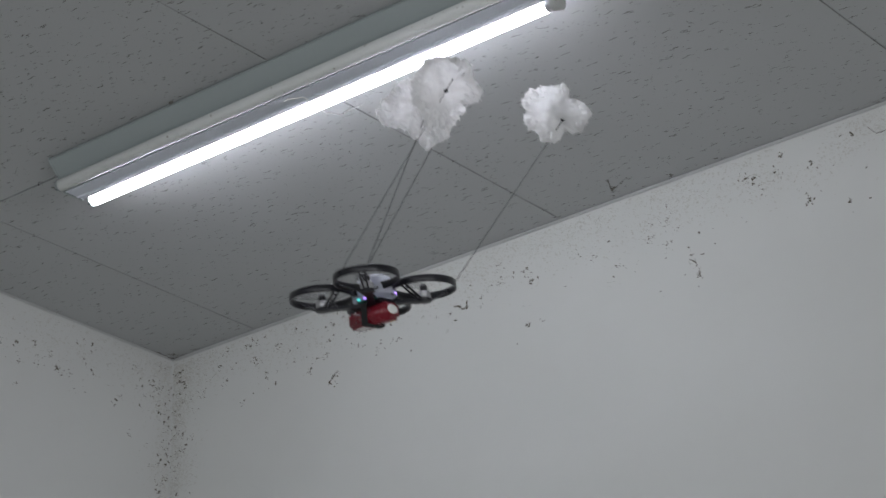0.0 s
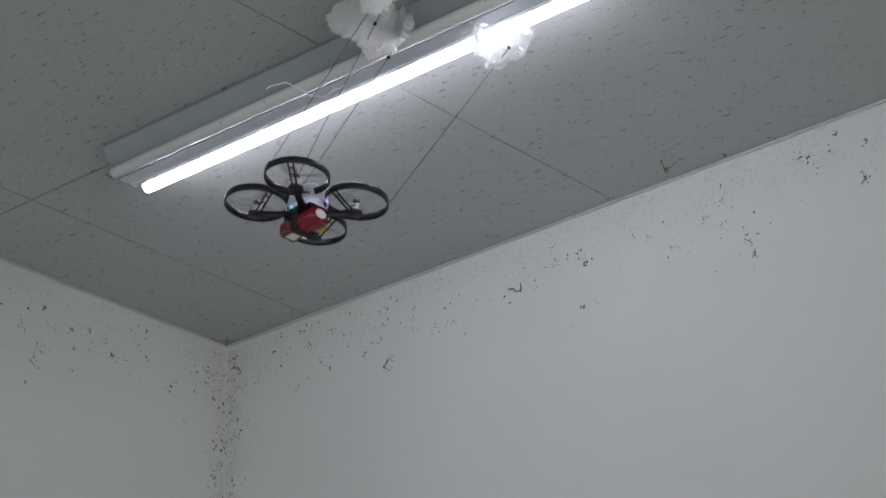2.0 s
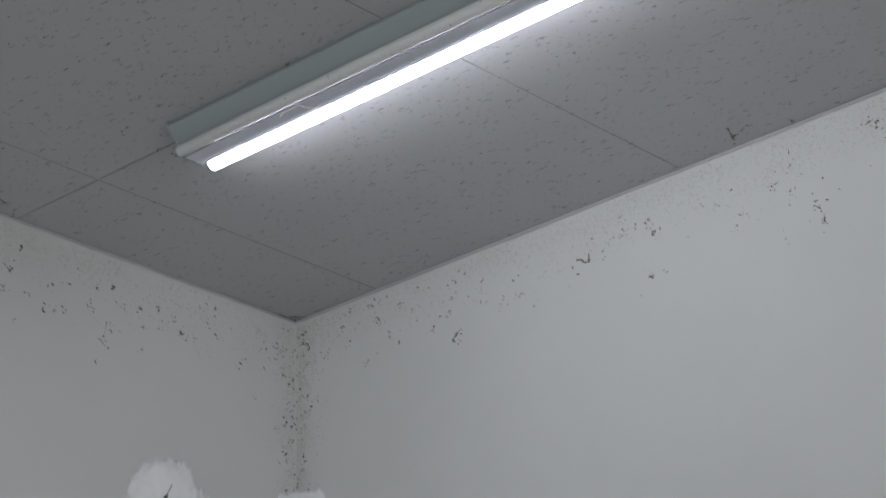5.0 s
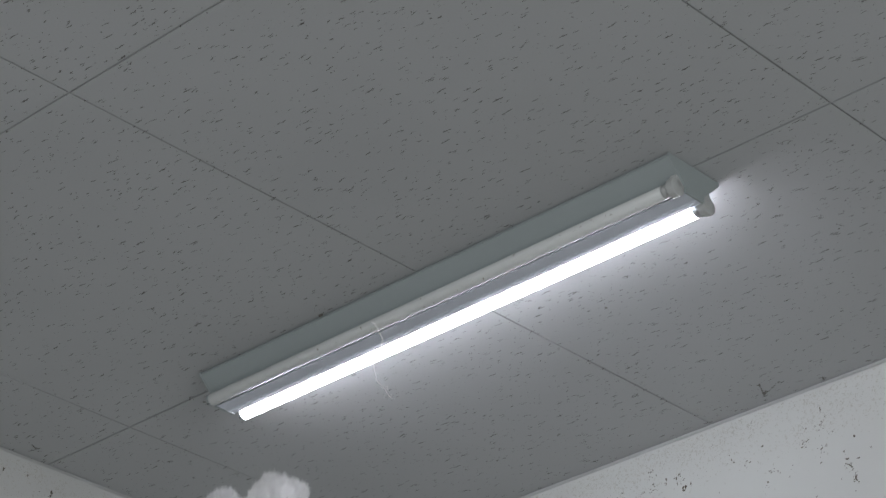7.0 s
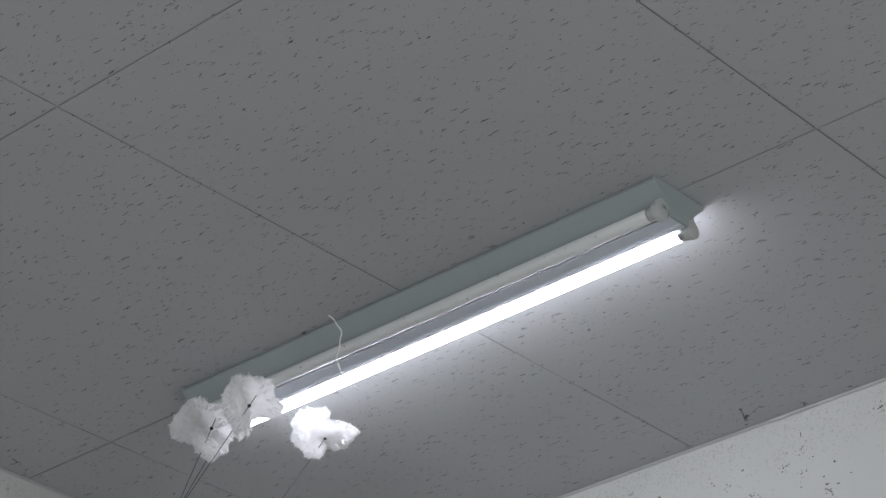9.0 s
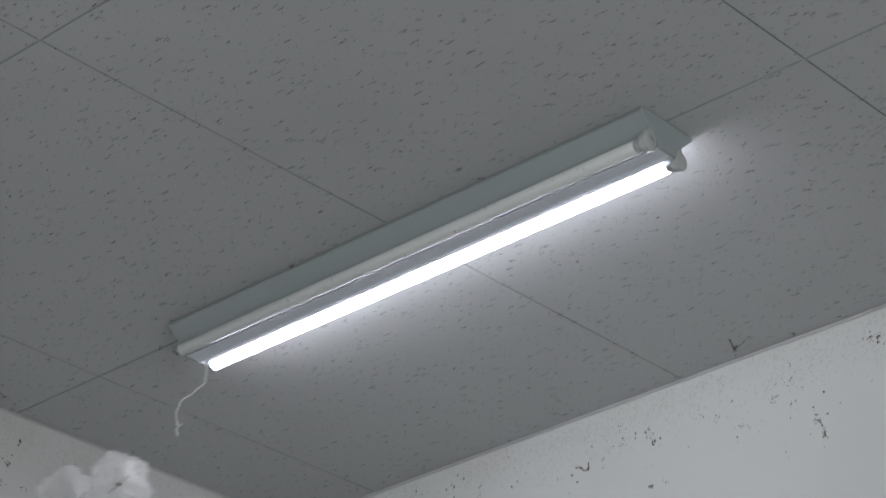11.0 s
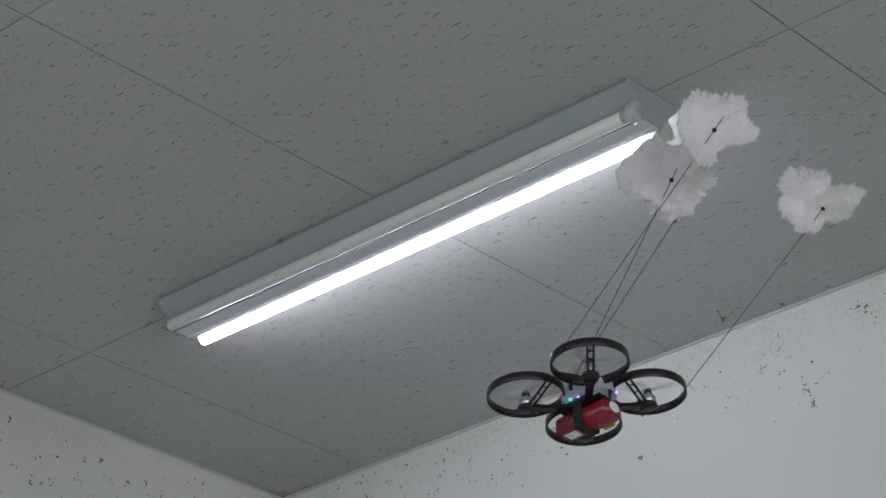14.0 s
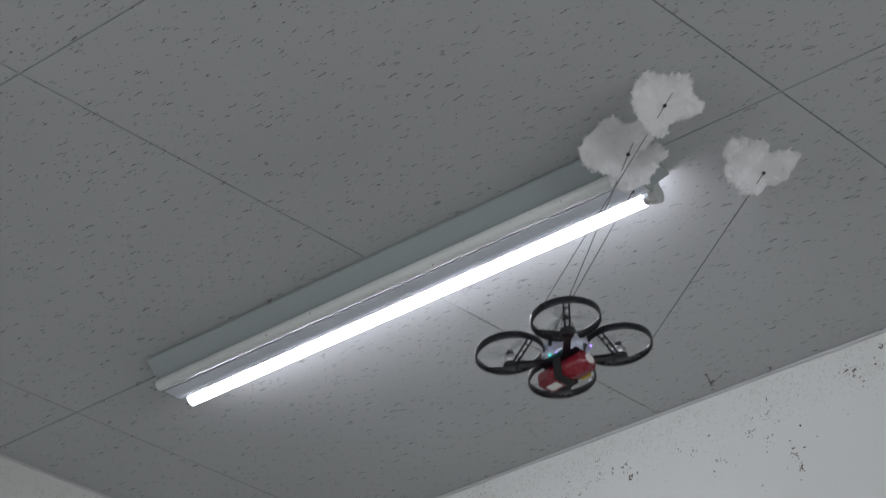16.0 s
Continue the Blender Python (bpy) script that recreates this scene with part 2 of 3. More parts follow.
# ---- structure ----
def build_room():
    T = 0.15
    bm = bmesh.new()
    box(bm, (-T, -0.0, 0), (ROOM_X + T, T, CEIL + 0.05))
    thing("wall_north", bm, M_WALL_R, "white painted wall with dirt specks below the ceiling", "wall", kind="structure")
    bm = bmesh.new()
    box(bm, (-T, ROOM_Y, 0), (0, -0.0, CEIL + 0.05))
    thing("wall_west", bm, M_WALL_DIM, "white painted wall with grey mould specks near the corner", "wall", kind="structure")
    bm = bmesh.new()
    box(bm, (ROOM_X, ROOM_Y, 0), (ROOM_X + T, WIN_E[0], CEIL + 0.05))
    box(bm, (ROOM_X, WIN_E[1], 0), (ROOM_X + T, 0, CEIL + 0.05))
    box(bm, (ROOM_X, WIN_E[0], 0), (ROOM_X + T, WIN_E[1], WIN_Z0))
    box(bm, (ROOM_X, WIN_E[0], WIN_Z1), (ROOM_X + T, WIN_E[1], CEIL + 0.05))
    thing("wall_east", bm, M_WALL_DIM, "plain white painted wall with an added wide window opening, out of view", "wall", kind="structure")
    bm = bmesh.new()
    box(bm, (-T, ROOM_Y - T, 0), (WIN_S[0], ROOM_Y, CEIL + 0.05))
    box(bm, (WIN_S[1], ROOM_Y - T, 0), (ROOM_X + T, ROOM_Y, CEIL + 0.05))
    box(bm, (WIN_S[0], ROOM_Y - T, 0), (WIN_S[1], ROOM_Y, WIN_Z0))
    box(bm, (WIN_S[0], ROOM_Y - T, WIN_Z1), (WIN_S[1], ROOM_Y, CEIL + 0.05))
    thing("wall_south", bm, M_WALL_DIM, "plain white painted wall with an added wide window opening, out of view", "wall", kind="structure")
    bm = bmesh.new()
    box(bm, (-T, ROOM_Y - T, -0.1), (ROOM_X + T, T, 0))
    thing("floor", bm, M_FLOOR, "worn grey-brown vinyl floor of the room", "floor", kind="structure")
    # ceiling: boards with open joints under a dark void
    bm = bmesh.new()
    gap, slit = 0.0017, 0.0022
    x = GRID_X - BOARD
    while x < ROOM_X:
        y = GRID_Y + BOARD
        while y > ROOM_Y:
            x0, x1 = max(x + gap, 0.0), min(x + BOARD - gap, ROOM_X)
            y1, y0 = min(y - slit, 0.0), max(y - BOARD + slit, ROOM_Y)
            if x1 - x0 > 0.02 and y1 - y0 > 0.02:
                dz = random.uniform(0, 0.0006)
                box(bm, (x0, y0, CEIL - dz), (x1, y1, CEIL + 0.009))
            y -= BOARD
        x += BOARD
    # pale backing strips in the joints along x
    y = GRID_Y
    while y > ROOM_Y:
        box(bm, (0, y - 0.006, CEIL + 0.0032), (ROOM_X, y + 0.006, CEIL + 0.0085), index=2)
        y -= BOARD
    box(bm, (-T, ROOM_Y - T, CEIL + 0.0095), (ROOM_X + T, T, CEIL + 0.1), index=1)
    thing("ceiling", bm, [M_BOARD, M_VOID, M_TRIM], "grey-white fissured mineral ceiling boards with thin open joints", "ceiling", kind="structure")
    # edge trim along the north and west walls
    for name, lo, hi in (("trim_north", (0.012, -0.0065, CEIL - 0.0075), (ROOM_X, -0.0005, CEIL - 0.0008)),
                         ("trim_west", (0.0005, ROOM_Y, CEIL - 0.006), (0.0060, -0.0005, CEIL - 0.0008))):
        bm = bmesh.new()
        box(bm, lo, hi, 0.002)
        thing(name, bm, M_TRIM, "thin grey vinyl trim where wall meets ceiling", "trim", kind="structure")


# ---- ceiling lamp ----
LAMP_X0, LAMP_X1 = 0.584, 1.803
LAMP_Y = -0.856
TUBE_Z = -0.058
TUBE_GAP = 0.0435


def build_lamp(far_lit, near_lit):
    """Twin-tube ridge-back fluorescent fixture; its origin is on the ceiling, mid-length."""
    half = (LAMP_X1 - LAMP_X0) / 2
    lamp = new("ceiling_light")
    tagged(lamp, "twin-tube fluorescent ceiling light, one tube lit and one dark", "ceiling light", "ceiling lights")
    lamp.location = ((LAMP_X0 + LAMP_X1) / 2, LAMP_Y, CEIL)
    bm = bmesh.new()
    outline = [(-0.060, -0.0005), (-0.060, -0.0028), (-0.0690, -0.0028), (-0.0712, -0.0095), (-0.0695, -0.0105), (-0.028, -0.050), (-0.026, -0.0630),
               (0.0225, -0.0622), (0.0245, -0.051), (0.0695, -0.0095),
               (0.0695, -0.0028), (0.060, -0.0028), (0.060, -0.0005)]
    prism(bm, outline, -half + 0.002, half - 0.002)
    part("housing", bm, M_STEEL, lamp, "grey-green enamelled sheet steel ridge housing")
    # paler than the housing: the tubes' light on the ridge is in its enamel
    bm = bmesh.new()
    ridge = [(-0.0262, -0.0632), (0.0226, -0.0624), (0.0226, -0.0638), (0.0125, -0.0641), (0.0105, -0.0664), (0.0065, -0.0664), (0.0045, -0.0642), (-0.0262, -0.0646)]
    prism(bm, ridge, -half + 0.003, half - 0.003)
    part("ridge_cover", bm, M_RIDGE_LIT, lamp, "white enamelled cover strip with a pressed bead, paled for the tube light")
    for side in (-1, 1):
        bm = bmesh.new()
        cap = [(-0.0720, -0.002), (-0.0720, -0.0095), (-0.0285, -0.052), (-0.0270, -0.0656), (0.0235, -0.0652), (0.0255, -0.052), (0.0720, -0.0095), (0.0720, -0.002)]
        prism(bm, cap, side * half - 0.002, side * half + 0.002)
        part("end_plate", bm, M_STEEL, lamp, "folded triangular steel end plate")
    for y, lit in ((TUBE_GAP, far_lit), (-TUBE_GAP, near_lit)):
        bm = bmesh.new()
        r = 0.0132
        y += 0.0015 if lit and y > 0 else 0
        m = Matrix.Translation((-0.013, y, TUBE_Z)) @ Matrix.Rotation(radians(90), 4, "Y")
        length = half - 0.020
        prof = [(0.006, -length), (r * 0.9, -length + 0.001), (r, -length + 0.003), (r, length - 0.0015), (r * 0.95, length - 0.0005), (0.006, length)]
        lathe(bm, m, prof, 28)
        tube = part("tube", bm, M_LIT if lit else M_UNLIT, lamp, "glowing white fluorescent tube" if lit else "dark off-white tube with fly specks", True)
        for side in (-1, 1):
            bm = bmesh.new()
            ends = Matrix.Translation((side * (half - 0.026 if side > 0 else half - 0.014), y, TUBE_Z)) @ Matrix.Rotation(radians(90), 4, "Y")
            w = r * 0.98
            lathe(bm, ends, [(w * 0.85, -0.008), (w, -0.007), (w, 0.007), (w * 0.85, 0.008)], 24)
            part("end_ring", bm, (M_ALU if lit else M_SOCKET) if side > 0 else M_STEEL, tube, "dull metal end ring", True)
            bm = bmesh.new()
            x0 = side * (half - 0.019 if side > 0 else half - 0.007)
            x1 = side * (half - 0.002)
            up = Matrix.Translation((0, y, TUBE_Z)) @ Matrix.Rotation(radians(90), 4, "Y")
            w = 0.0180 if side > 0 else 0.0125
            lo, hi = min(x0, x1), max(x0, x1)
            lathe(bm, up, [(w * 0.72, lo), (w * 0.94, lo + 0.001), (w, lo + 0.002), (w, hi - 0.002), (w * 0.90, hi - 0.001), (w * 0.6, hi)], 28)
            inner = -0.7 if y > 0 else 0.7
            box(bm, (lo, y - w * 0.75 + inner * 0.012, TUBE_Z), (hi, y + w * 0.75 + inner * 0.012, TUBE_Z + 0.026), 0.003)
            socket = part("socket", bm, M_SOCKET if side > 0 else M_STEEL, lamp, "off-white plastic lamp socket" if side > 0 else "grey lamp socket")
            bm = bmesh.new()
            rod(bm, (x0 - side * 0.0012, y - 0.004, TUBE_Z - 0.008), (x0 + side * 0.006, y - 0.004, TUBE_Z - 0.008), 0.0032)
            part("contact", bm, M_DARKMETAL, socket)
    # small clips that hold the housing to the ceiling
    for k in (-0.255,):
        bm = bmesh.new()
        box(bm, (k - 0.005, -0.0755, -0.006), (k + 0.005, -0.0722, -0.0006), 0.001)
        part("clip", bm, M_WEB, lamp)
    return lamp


# ---- dirt on walls and ceiling ----
def blotch(bm, m, size, rng):
    """An uneven flat speck with a slightly raised middle, in the xy plane of m."""
    n = rng.randint(6, 9)
    turn, long = rng.uniform(0, 6.28), rng.uniform(1.0, 2.4)
    rim = []
    for i in range(n):
        a = 2 * math.pi * i / n
        r = size * rng.uniform(0.45, 1.0)
        p = Matrix.Rotation(turn, 2) @ Vector((r * math.cos(a) * long * 0.62, r * math.sin(a) * 0.55))
        rim.append(bm.verts.new(m @ Vector((p.x, p.y, 0.0003))))
    top = bm.verts.new(m @ Vector((0, 0, 0.0003 + size * 0.25)))
    for i in range(n):
        bm.faces.new((rim[i], rim[(i + 1) % n], top))


def strand(bm, m, p, q, width, rng):
    """A crooked dusty thread of small quads from p to q in the xy plane of m."""
    p, q = Vector(p), Vector(q)
    steps = 5
    side = Vector((-(q - p).y, (q - p).x)).normalized()
    last = None
    for i in range(steps + 1):
        c = p.lerp(q, i / steps) + side * rng.uniform(-1, 1) * (q - p).length * 0.06
        w = width * rng.uniform(0.4, 1.0)
        now = [bm.verts.new(m @ Vector((c.x + side.x * s * w, c.y + side.y * s * w, 0.0008 + 0.001 * (s > 0)))) for s in (-1, 1)]
        if last:
            bm.faces.new((last[0], last[1], now[1], now[0]))
        last = now


WALLS = {"y": Matrix(((1, 0, 0, 0), (0, 0, -1, 0), (0, 1, 0, 0), (0, 0, 0, 1))),
         "x": Matrix(((0, 0, 1, 0), (1, 0, 0, 0), (0, 1, 0, 0), (0, 0, 0, 1)))}
CLUMPS_NORTH = (
    (0.275, 2.924, 1.5), (0.352, 2.932, 1.2), (0.505, 2.869, 1.6), (0.523, 2.803, 2.0), (0.538, 2.815, 1.5), (0.607, 2.873, 2.0),
    (0.721, 2.845, 1.8), (0.663, 2.841, 1.2), (0.108, 2.886, 2.0), (0.234, 2.818, 1.0), (0.967, 2.875, 1.5), (0.989, 2.894, 1.2),
    (1.022, 2.903, 1.6), (1.019, 2.936, 1.4), (1.100, 2.892, 1.5), (1.414, 2.883, 1.5), (1.458, 2.853, 1.5), (1.523, 2.800, 2.2),
    (1.531, 2.762, 1.3), (1.465, 2.910, 1.2), (1.342, 2.843, 1.2), (1.807, 2.853, 1.8), (0.012, 2.817, 2.0), (0.024, 2.610, 1.5),
    (0.022, 2.450, 1.6), (0.105, 2.420, 1.3), (0.075, 2.780, 0.8), (0.042, 2.757, 1.2), (0.022, 2.850, 1.2), (0.045, 2.555, 0.9))
CLUMPS_WEST = (
    (-1.005, 2.751, 2.0), (-0.940, 2.840, 1.8), (-0.883, 2.829, 1.4), (-0.869, 2.882, 1.8), (-0.823, 2.831, 1.2), (-0.744, 2.817, 1.0),
    (-0.846, 2.761, 1.0), (-0.648, 2.860, 1.8), (-0.580, 2.819, 1.8), (-0.603, 2.781, 1.8), (-0.541, 2.884, 1.0), (-0.358, 2.862, 1.6),
    (-0.483, 2.849, 1.0), (-0.488, 2.791, 0.8), (-0.393, 2.891, 1.0), (-0.012, 2.687, 1.3), (-0.027, 2.675, 1.2), (-0.010, 2.612, 1.6),
    (-0.026, 2.510, 1.2), (-0.075, 2.370, 1.6), (-0.014, 2.320, 1.3), (-0.012, 2.300, 1.2), (-0.046, 2.716, 1.1), (-0.135, 2.769, 0.8),
    (-0.050, 2.907, 1.3), (-0.120, 2.945, 1.2))


def build_dirt():
    rng = random.Random(7)
    for wall, name, clumps in (("y", "dirt_specks", CLUMPS_NORTH), ("x", "dirt_specks", CLUMPS_WEST)):
        bm = bmesh.new()
        base = WALLS[wall]
        for u, z, k in clumps:
            for i in range(int(5 + 3.2 * k)):
                du, dz = rng.gauss(0, 0.0045 * k), rng.gauss(0, 0.0050 * k)
                blotch(bm, base @ Matrix.Translation((u + du, z + dz, 0)), rng.uniform(0.0010, 0.0036) * (0.6 + 0.3 * k), rng)
        # loose specks: a band below the ceiling, and a strip down the corner
        sign = 1 if wall == "y" else -1
        for i in range(290):
            if i < 170:
                u = rng.uniform(0.02, 2.4) if wall == "y" else rng.uniform(0.02, 1.3)
                z = CEIL - 0.03 - abs(rng.gauss(0.07, 0.06))
            else:
                u = abs(rng.gauss(0.0, 0.030)) + 0.003
                z = CEIL - 0.02 - rng.uniform(0, 1) ** 1.2 * 0.75
            if wall == "x" and i < 170 and rng.random() < 0.4:
                continue
            spread = rng.uniform(0.002, 0.009)
            for k in range(rng.choice((1, 1, 2, 3, 5, 8))):
                s = 0.0011 + 0.0050 * rng.random() ** 3.5
                blotch(bm, base @ Matrix.Translation((sign * max(0.003, u + rng.gauss(0, spread)), z + rng.gauss(0, spread * 1.4), 0)), s, rng)
        label = "dark dirt and fly specks stuck on the white wall"
        thing(name, bm, M_DIRT, label, "dirt", kind="stuff")
    # fine pale dust specks in the same bands, massed to add ceiling-edge shade
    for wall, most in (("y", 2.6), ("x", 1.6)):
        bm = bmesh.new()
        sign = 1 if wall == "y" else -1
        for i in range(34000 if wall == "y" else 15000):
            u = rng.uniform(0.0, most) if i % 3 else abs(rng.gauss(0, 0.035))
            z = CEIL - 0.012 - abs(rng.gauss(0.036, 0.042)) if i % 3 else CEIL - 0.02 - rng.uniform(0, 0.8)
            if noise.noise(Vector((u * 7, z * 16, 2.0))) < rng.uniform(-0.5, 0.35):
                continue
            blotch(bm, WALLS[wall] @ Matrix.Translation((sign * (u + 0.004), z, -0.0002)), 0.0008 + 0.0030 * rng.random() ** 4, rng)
        thing("dust_shade_specks", bm, M_DUST_SHADE, "faint grey-brown dust specks on the white wall, massed to shade its top", "dirt", kind="stuff")
    # larger cobweb clumps, each a thing of its own
    north, west = WALLS["y"], WALLS["x"]
    under = Matrix.Translation((0, 0, CEIL)) @ Matrix(((1, 0, 0, 0), (0, -1, 0, 0), (0, 0, -1, 0), (0, 0, 0, 1)))

    def web(base, u, z, lines, width, label):
        bm = bmesh.new()
        m = base @ Matrix.Translation((u, z, 0))
        for p, q in lines:
            if base is not west:
                strand(bm, m, p, q, width * 0.3, rng)
            for i in range(9):
                k = rng.random()
                blotch(bm, m @ Matrix.Translation((p[0] + (q[0] - p[0]) * k + rng.gauss(0, width * 0.5), p[1] + (q[1] - p[1]) * k + rng.gauss(0, width * 0.5), 0.0006)),
                       width * rng.uniform(0.5, 1.5), rng)
        thing("cobweb", bm, M_WEB if base is under else M_DIRT, label, "cobweb", "cobwebs", kind="stuff")
    web(north, 0.913, 2.876, (((-0.020, 0.006), (-0.010, 0.002)), ((-0.010, 0.002), (0.0, -0.008)), ((0.0, -0.008), (0.014, -0.008)), ((0.012, -0.008), (0.012, 0.010))),
        0.0030, "dark hooked cobweb clump on the white wall")
    web(north, 1.526, 2.795, (((-0.012, 0.010), (0.004, -0.004)), ((0.008, -0.018), (0.010, -0.034))), 0.0026, "short dark cobweb thread on the white wall")
    web(north, 1.806, 2.850, (((-0.008, 0.014), (0.0, -0.006)), ((0.0, -0.006), (-0.012, -0.014))), 0.0024, "dark cobweb clump on the white wall")
    web(north, 0.529, 2.807, (((-0.014, -0.010), (0.012, 0.014)), ((-0.012, -0.008), (-0.002, -0.014))), 0.0022, "small dark cobweb clump on the wall")
    web(west, -0.623, 2.835, (((-0.03, 0.03), (-0.018, 0.0)), ((-0.018, 0.0), (0.03, -0.02)), ((0.03, -0.02), (0.018, -0.05))), 0.0016, "branching dark cobweb on the side wall")
    web(west, -0.912, 2.843, (((-0.045, 0.0), (-0.012, 0.0)), ((0.02, 0.045), (0.045, 0.03)), ((0.01, -0.012), (0.035, -0.012))), 0.0018, "scattered dark cobweb on the side wall")
    # V-shaped web hanging at the ceiling edge, and one on the ceiling over the side wall
    web(under, 1.359, 0.044, (((0.0, 0.0), (0.019, 0.046)), ((0.0, 0.0), (0.060, 0.026)), ((0.002, 0.002), (0.012, 0.010)), ((-0.004, -0.006), (0.004, 0.004))), 0.0030, "V-shaped dusty cobweb under the ceiling edge")
    web(under, 0.050, 0.932, (((-0.020, 0.0), (0.012, -0.008)), ((0.0, -0.004), (0.012, 0.016))), 0.0020, "small dusty cobweb under the ceiling")
    web(under, 1.490, 0.014, (((-0.004, 0.0), (0.005, 0.003)), ((0.0, 0.0), (0.002, 0.008))), 0.0028, "small dark dirt knot on the ceiling trim")
    web(north, 1.985, 2.945, (((-0.035, 0.012), (-0.020, -0.006)), ((-0.020, -0.006), (0.012, -0.008)), ((0.012, -0.008), (0.030, 0.006))), 0.0014, "faint sagging cobweb on the white wall")
    web(under, 1.360, 0.562, (((-0.002, 0.0), (0.003, 0.002)),), 0.0022, "small dark speck on the ceiling board")
    web(under, 0.919, 0.190, (((-0.003, 0.0), (0.004, 0.006)),), 0.0020, "small dark speck on the ceiling board")
    web(under, 0.486, 0.828, (((-0.002, 0.0), (0.002, 0.001)),), 0.0024, "small dark speck on the ceiling board")
    web(under, 0.006, 0.006, (((0.0, 0.0), (0.05, 0.004)), ((0.0, 0.0), (0.004, 0.06)), ((0.01, 0.03), (0.03, 0.008)), ((0.0, 0.0), (0.03, 0.03))), 0.0022, "sooty cobweb filling the ceiling corner")


# ---- quadcopter ----
W = 0.0908                       # centre to rotor
RING = 0.0585
ROTORS = {"near": (0, -W), "far": (0, W), "left": (-W, 0), "right": (W, 0)}
STRUTS = {"near": (-92, 80, 150), "left": (-52, 75, 130), "right": (-128, 105, 50), "far": (-40, 75, 130)}
BASE_Z = -0.024
RODS = (((-0.040, -0.134, 0.000), (0.180, -0.336, 0.234)),
        ((-0.026, -0.040, -0.012), (0.133, -0.179, 0.259)),
        ((-0.049, 0.042, 0.000), (0.144, -0.089, 0.247)),
        ((0.133, 0.037, 0.000), (0.366, -0.118, 0.244)))



VIEWED = Matrix(((1, 0, 0), (0, -0.45, -0.89), (0, 0.89, -0.45)))     # the pads face outward and down


def build_wad(seed, wide, high, lean, parent, centre):
    """A torn pad of cotton wool: puffy, folded, with a ragged edge and loose fibres."""
    rng = random.Random(seed)
    bm = bmesh.new()
    bmesh.ops.create_icosphere(bm, subdivisions=5, radius=1.0)
    off = Vector((rng.uniform(0, 50), rng.uniform(0, 50), rng.uniform(0, 50)))
    spin = Matrix.Rotation(radians(lean), 3, "Z")
    fold = rng.uniform(0, 6.28)
    crease = Vector((math.cos(fold), math.sin(fold), 0))

    def shape(d):
        flat = Vector((d.x, d.y, 0))
        r = flat.length
        a = math.atan2(d.y, d.x)
        square = 1 / (abs(math.cos(a)) ** 5 + abs(math.sin(a)) ** 5) ** 0.2
        edge = square * (0.84 + 0.36 * noise.noise(Vector((math.cos(a) * 1.3, math.sin(a) * 1.3, 0)) + off)
                         + 0.12 * noise.noise(Vector((math.cos(a) * 4, math.sin(a) * 4, 3)) + off))
        x, y = d.x * edge * wide, d.y * edge * high
        thick = 0.008 * (1 + 0.5 * noise.noise(Vector((x, y, 0)) * 30 + off)) * (1.15 - 0.75 * min(1.0, r))
        z = d.z * thick
        p = Vector((x, y, 0))
        z += 0.034 * noise.noise(p * 20 + off) + 0.009 * noise.noise(p * 50 + off) + 0.0035 * noise.noise(p * 170 + Vector((0, 0, d.z)) + off)
        z += 7.5 * (x * x + y * y)                            # the rim curls forward
        side = p.dot(crease)
        if side > 0.018:
            z += (side - 0.018) * 1.1                          # one flap folds forward
        fuzz = 0.0022 * noise.noise(Vector((x, y, z)) * 420 + off)
        return spin @ Vector((x + fuzz, y + fuzz, z))

    for v in bm.verts:
        v.co = shape(v.co.normalized())
    core = list(bm.verts)
    rim = [(v.co.copy(), (v.co - Vector((0, 0, v.co.z * 0.3))).normalized()) for v in core]
    outer = [q for q in rim if Vector((q[0].x, q[0].y)).length > 0.72 * max(wide, high)] or rim
    # torn streaks of fibre that fan outwards from the rim
    streaks = []
    for i in range(110):
        p, n = outer[rng.randrange(len(outer))]
        out = Vector((p.x, p.y, 0)).normalized()
        d = (out + Vector((rng.gauss(0, 0.3), rng.gauss(0, 0.3), 0.35 + rng.gauss(0, 0.4)))).normalized()
        side = d.cross(Vector((rng.gauss(0, 0.5), rng.gauss(0, 0.5), 1))).normalized()
        length, width = 0.001 + 0.006 * rng.random() ** 1.6, rng.uniform(0.0010, 0.0036)
        base = p - out * 0.010
        row = [(bm.verts.new(base - side * width), bm.verts.new(base + side * width))]
        for f, w in ((0.55, 1.0), (0.85, 0.7)):
            c = base + d * (length + 0.010) * f + Vector((rng.gauss(0, 1), rng.gauss(0, 1), rng.gauss(0, 1))) * 0.0012
            row.append((bm.verts.new(c - side * width * w), bm.verts.new(c + side * width * w)))
        tip = bm.verts.new(base + d * (length + 0.010) + side * rng.gauss(0, 0.5) * width)
        for (a, b), (c, e) in zip(row, row[1:]):
            streaks.append(bm.faces.new((a, b, e, c)))
        streaks.append(bm.faces.new((row[-1][0], row[-1][1], tip)))
    for face in streaks:
        face.material_index = 1
    for i in range(1700):
        p, n = outer[rng.randrange(len(outer))] if i % 3 else rim[rng.randrange(len(rim))]
        d = (n + Vector((rng.gauss(0, 1), rng.gauss(0, 1), rng.gauss(0, 1))) * 0.5).normalized()
        length = 0.001 + 0.0035 * rng.random() ** 2
        side = d.cross(Vector((rng.gauss(0, 1), rng.gauss(0, 1), rng.gauss(0, 1)))).normalized() * rng.uniform(0.0002, 0.0007)
        bend = Vector((rng.gauss(0, 1), rng.gauss(0, 1), rng.gauss(0, 1))) * length * 0.25
        base = p - n * 0.002
        c, e = bm.verts.new(p + d * length * 0.6 + bend + side * 0.6), bm.verts.new(p + d * length * 0.6 + bend - side * 0.6)
        bm.faces.new((bm.verts.new(base - side), bm.verts.new(base + side), c, e)).material_index = 1
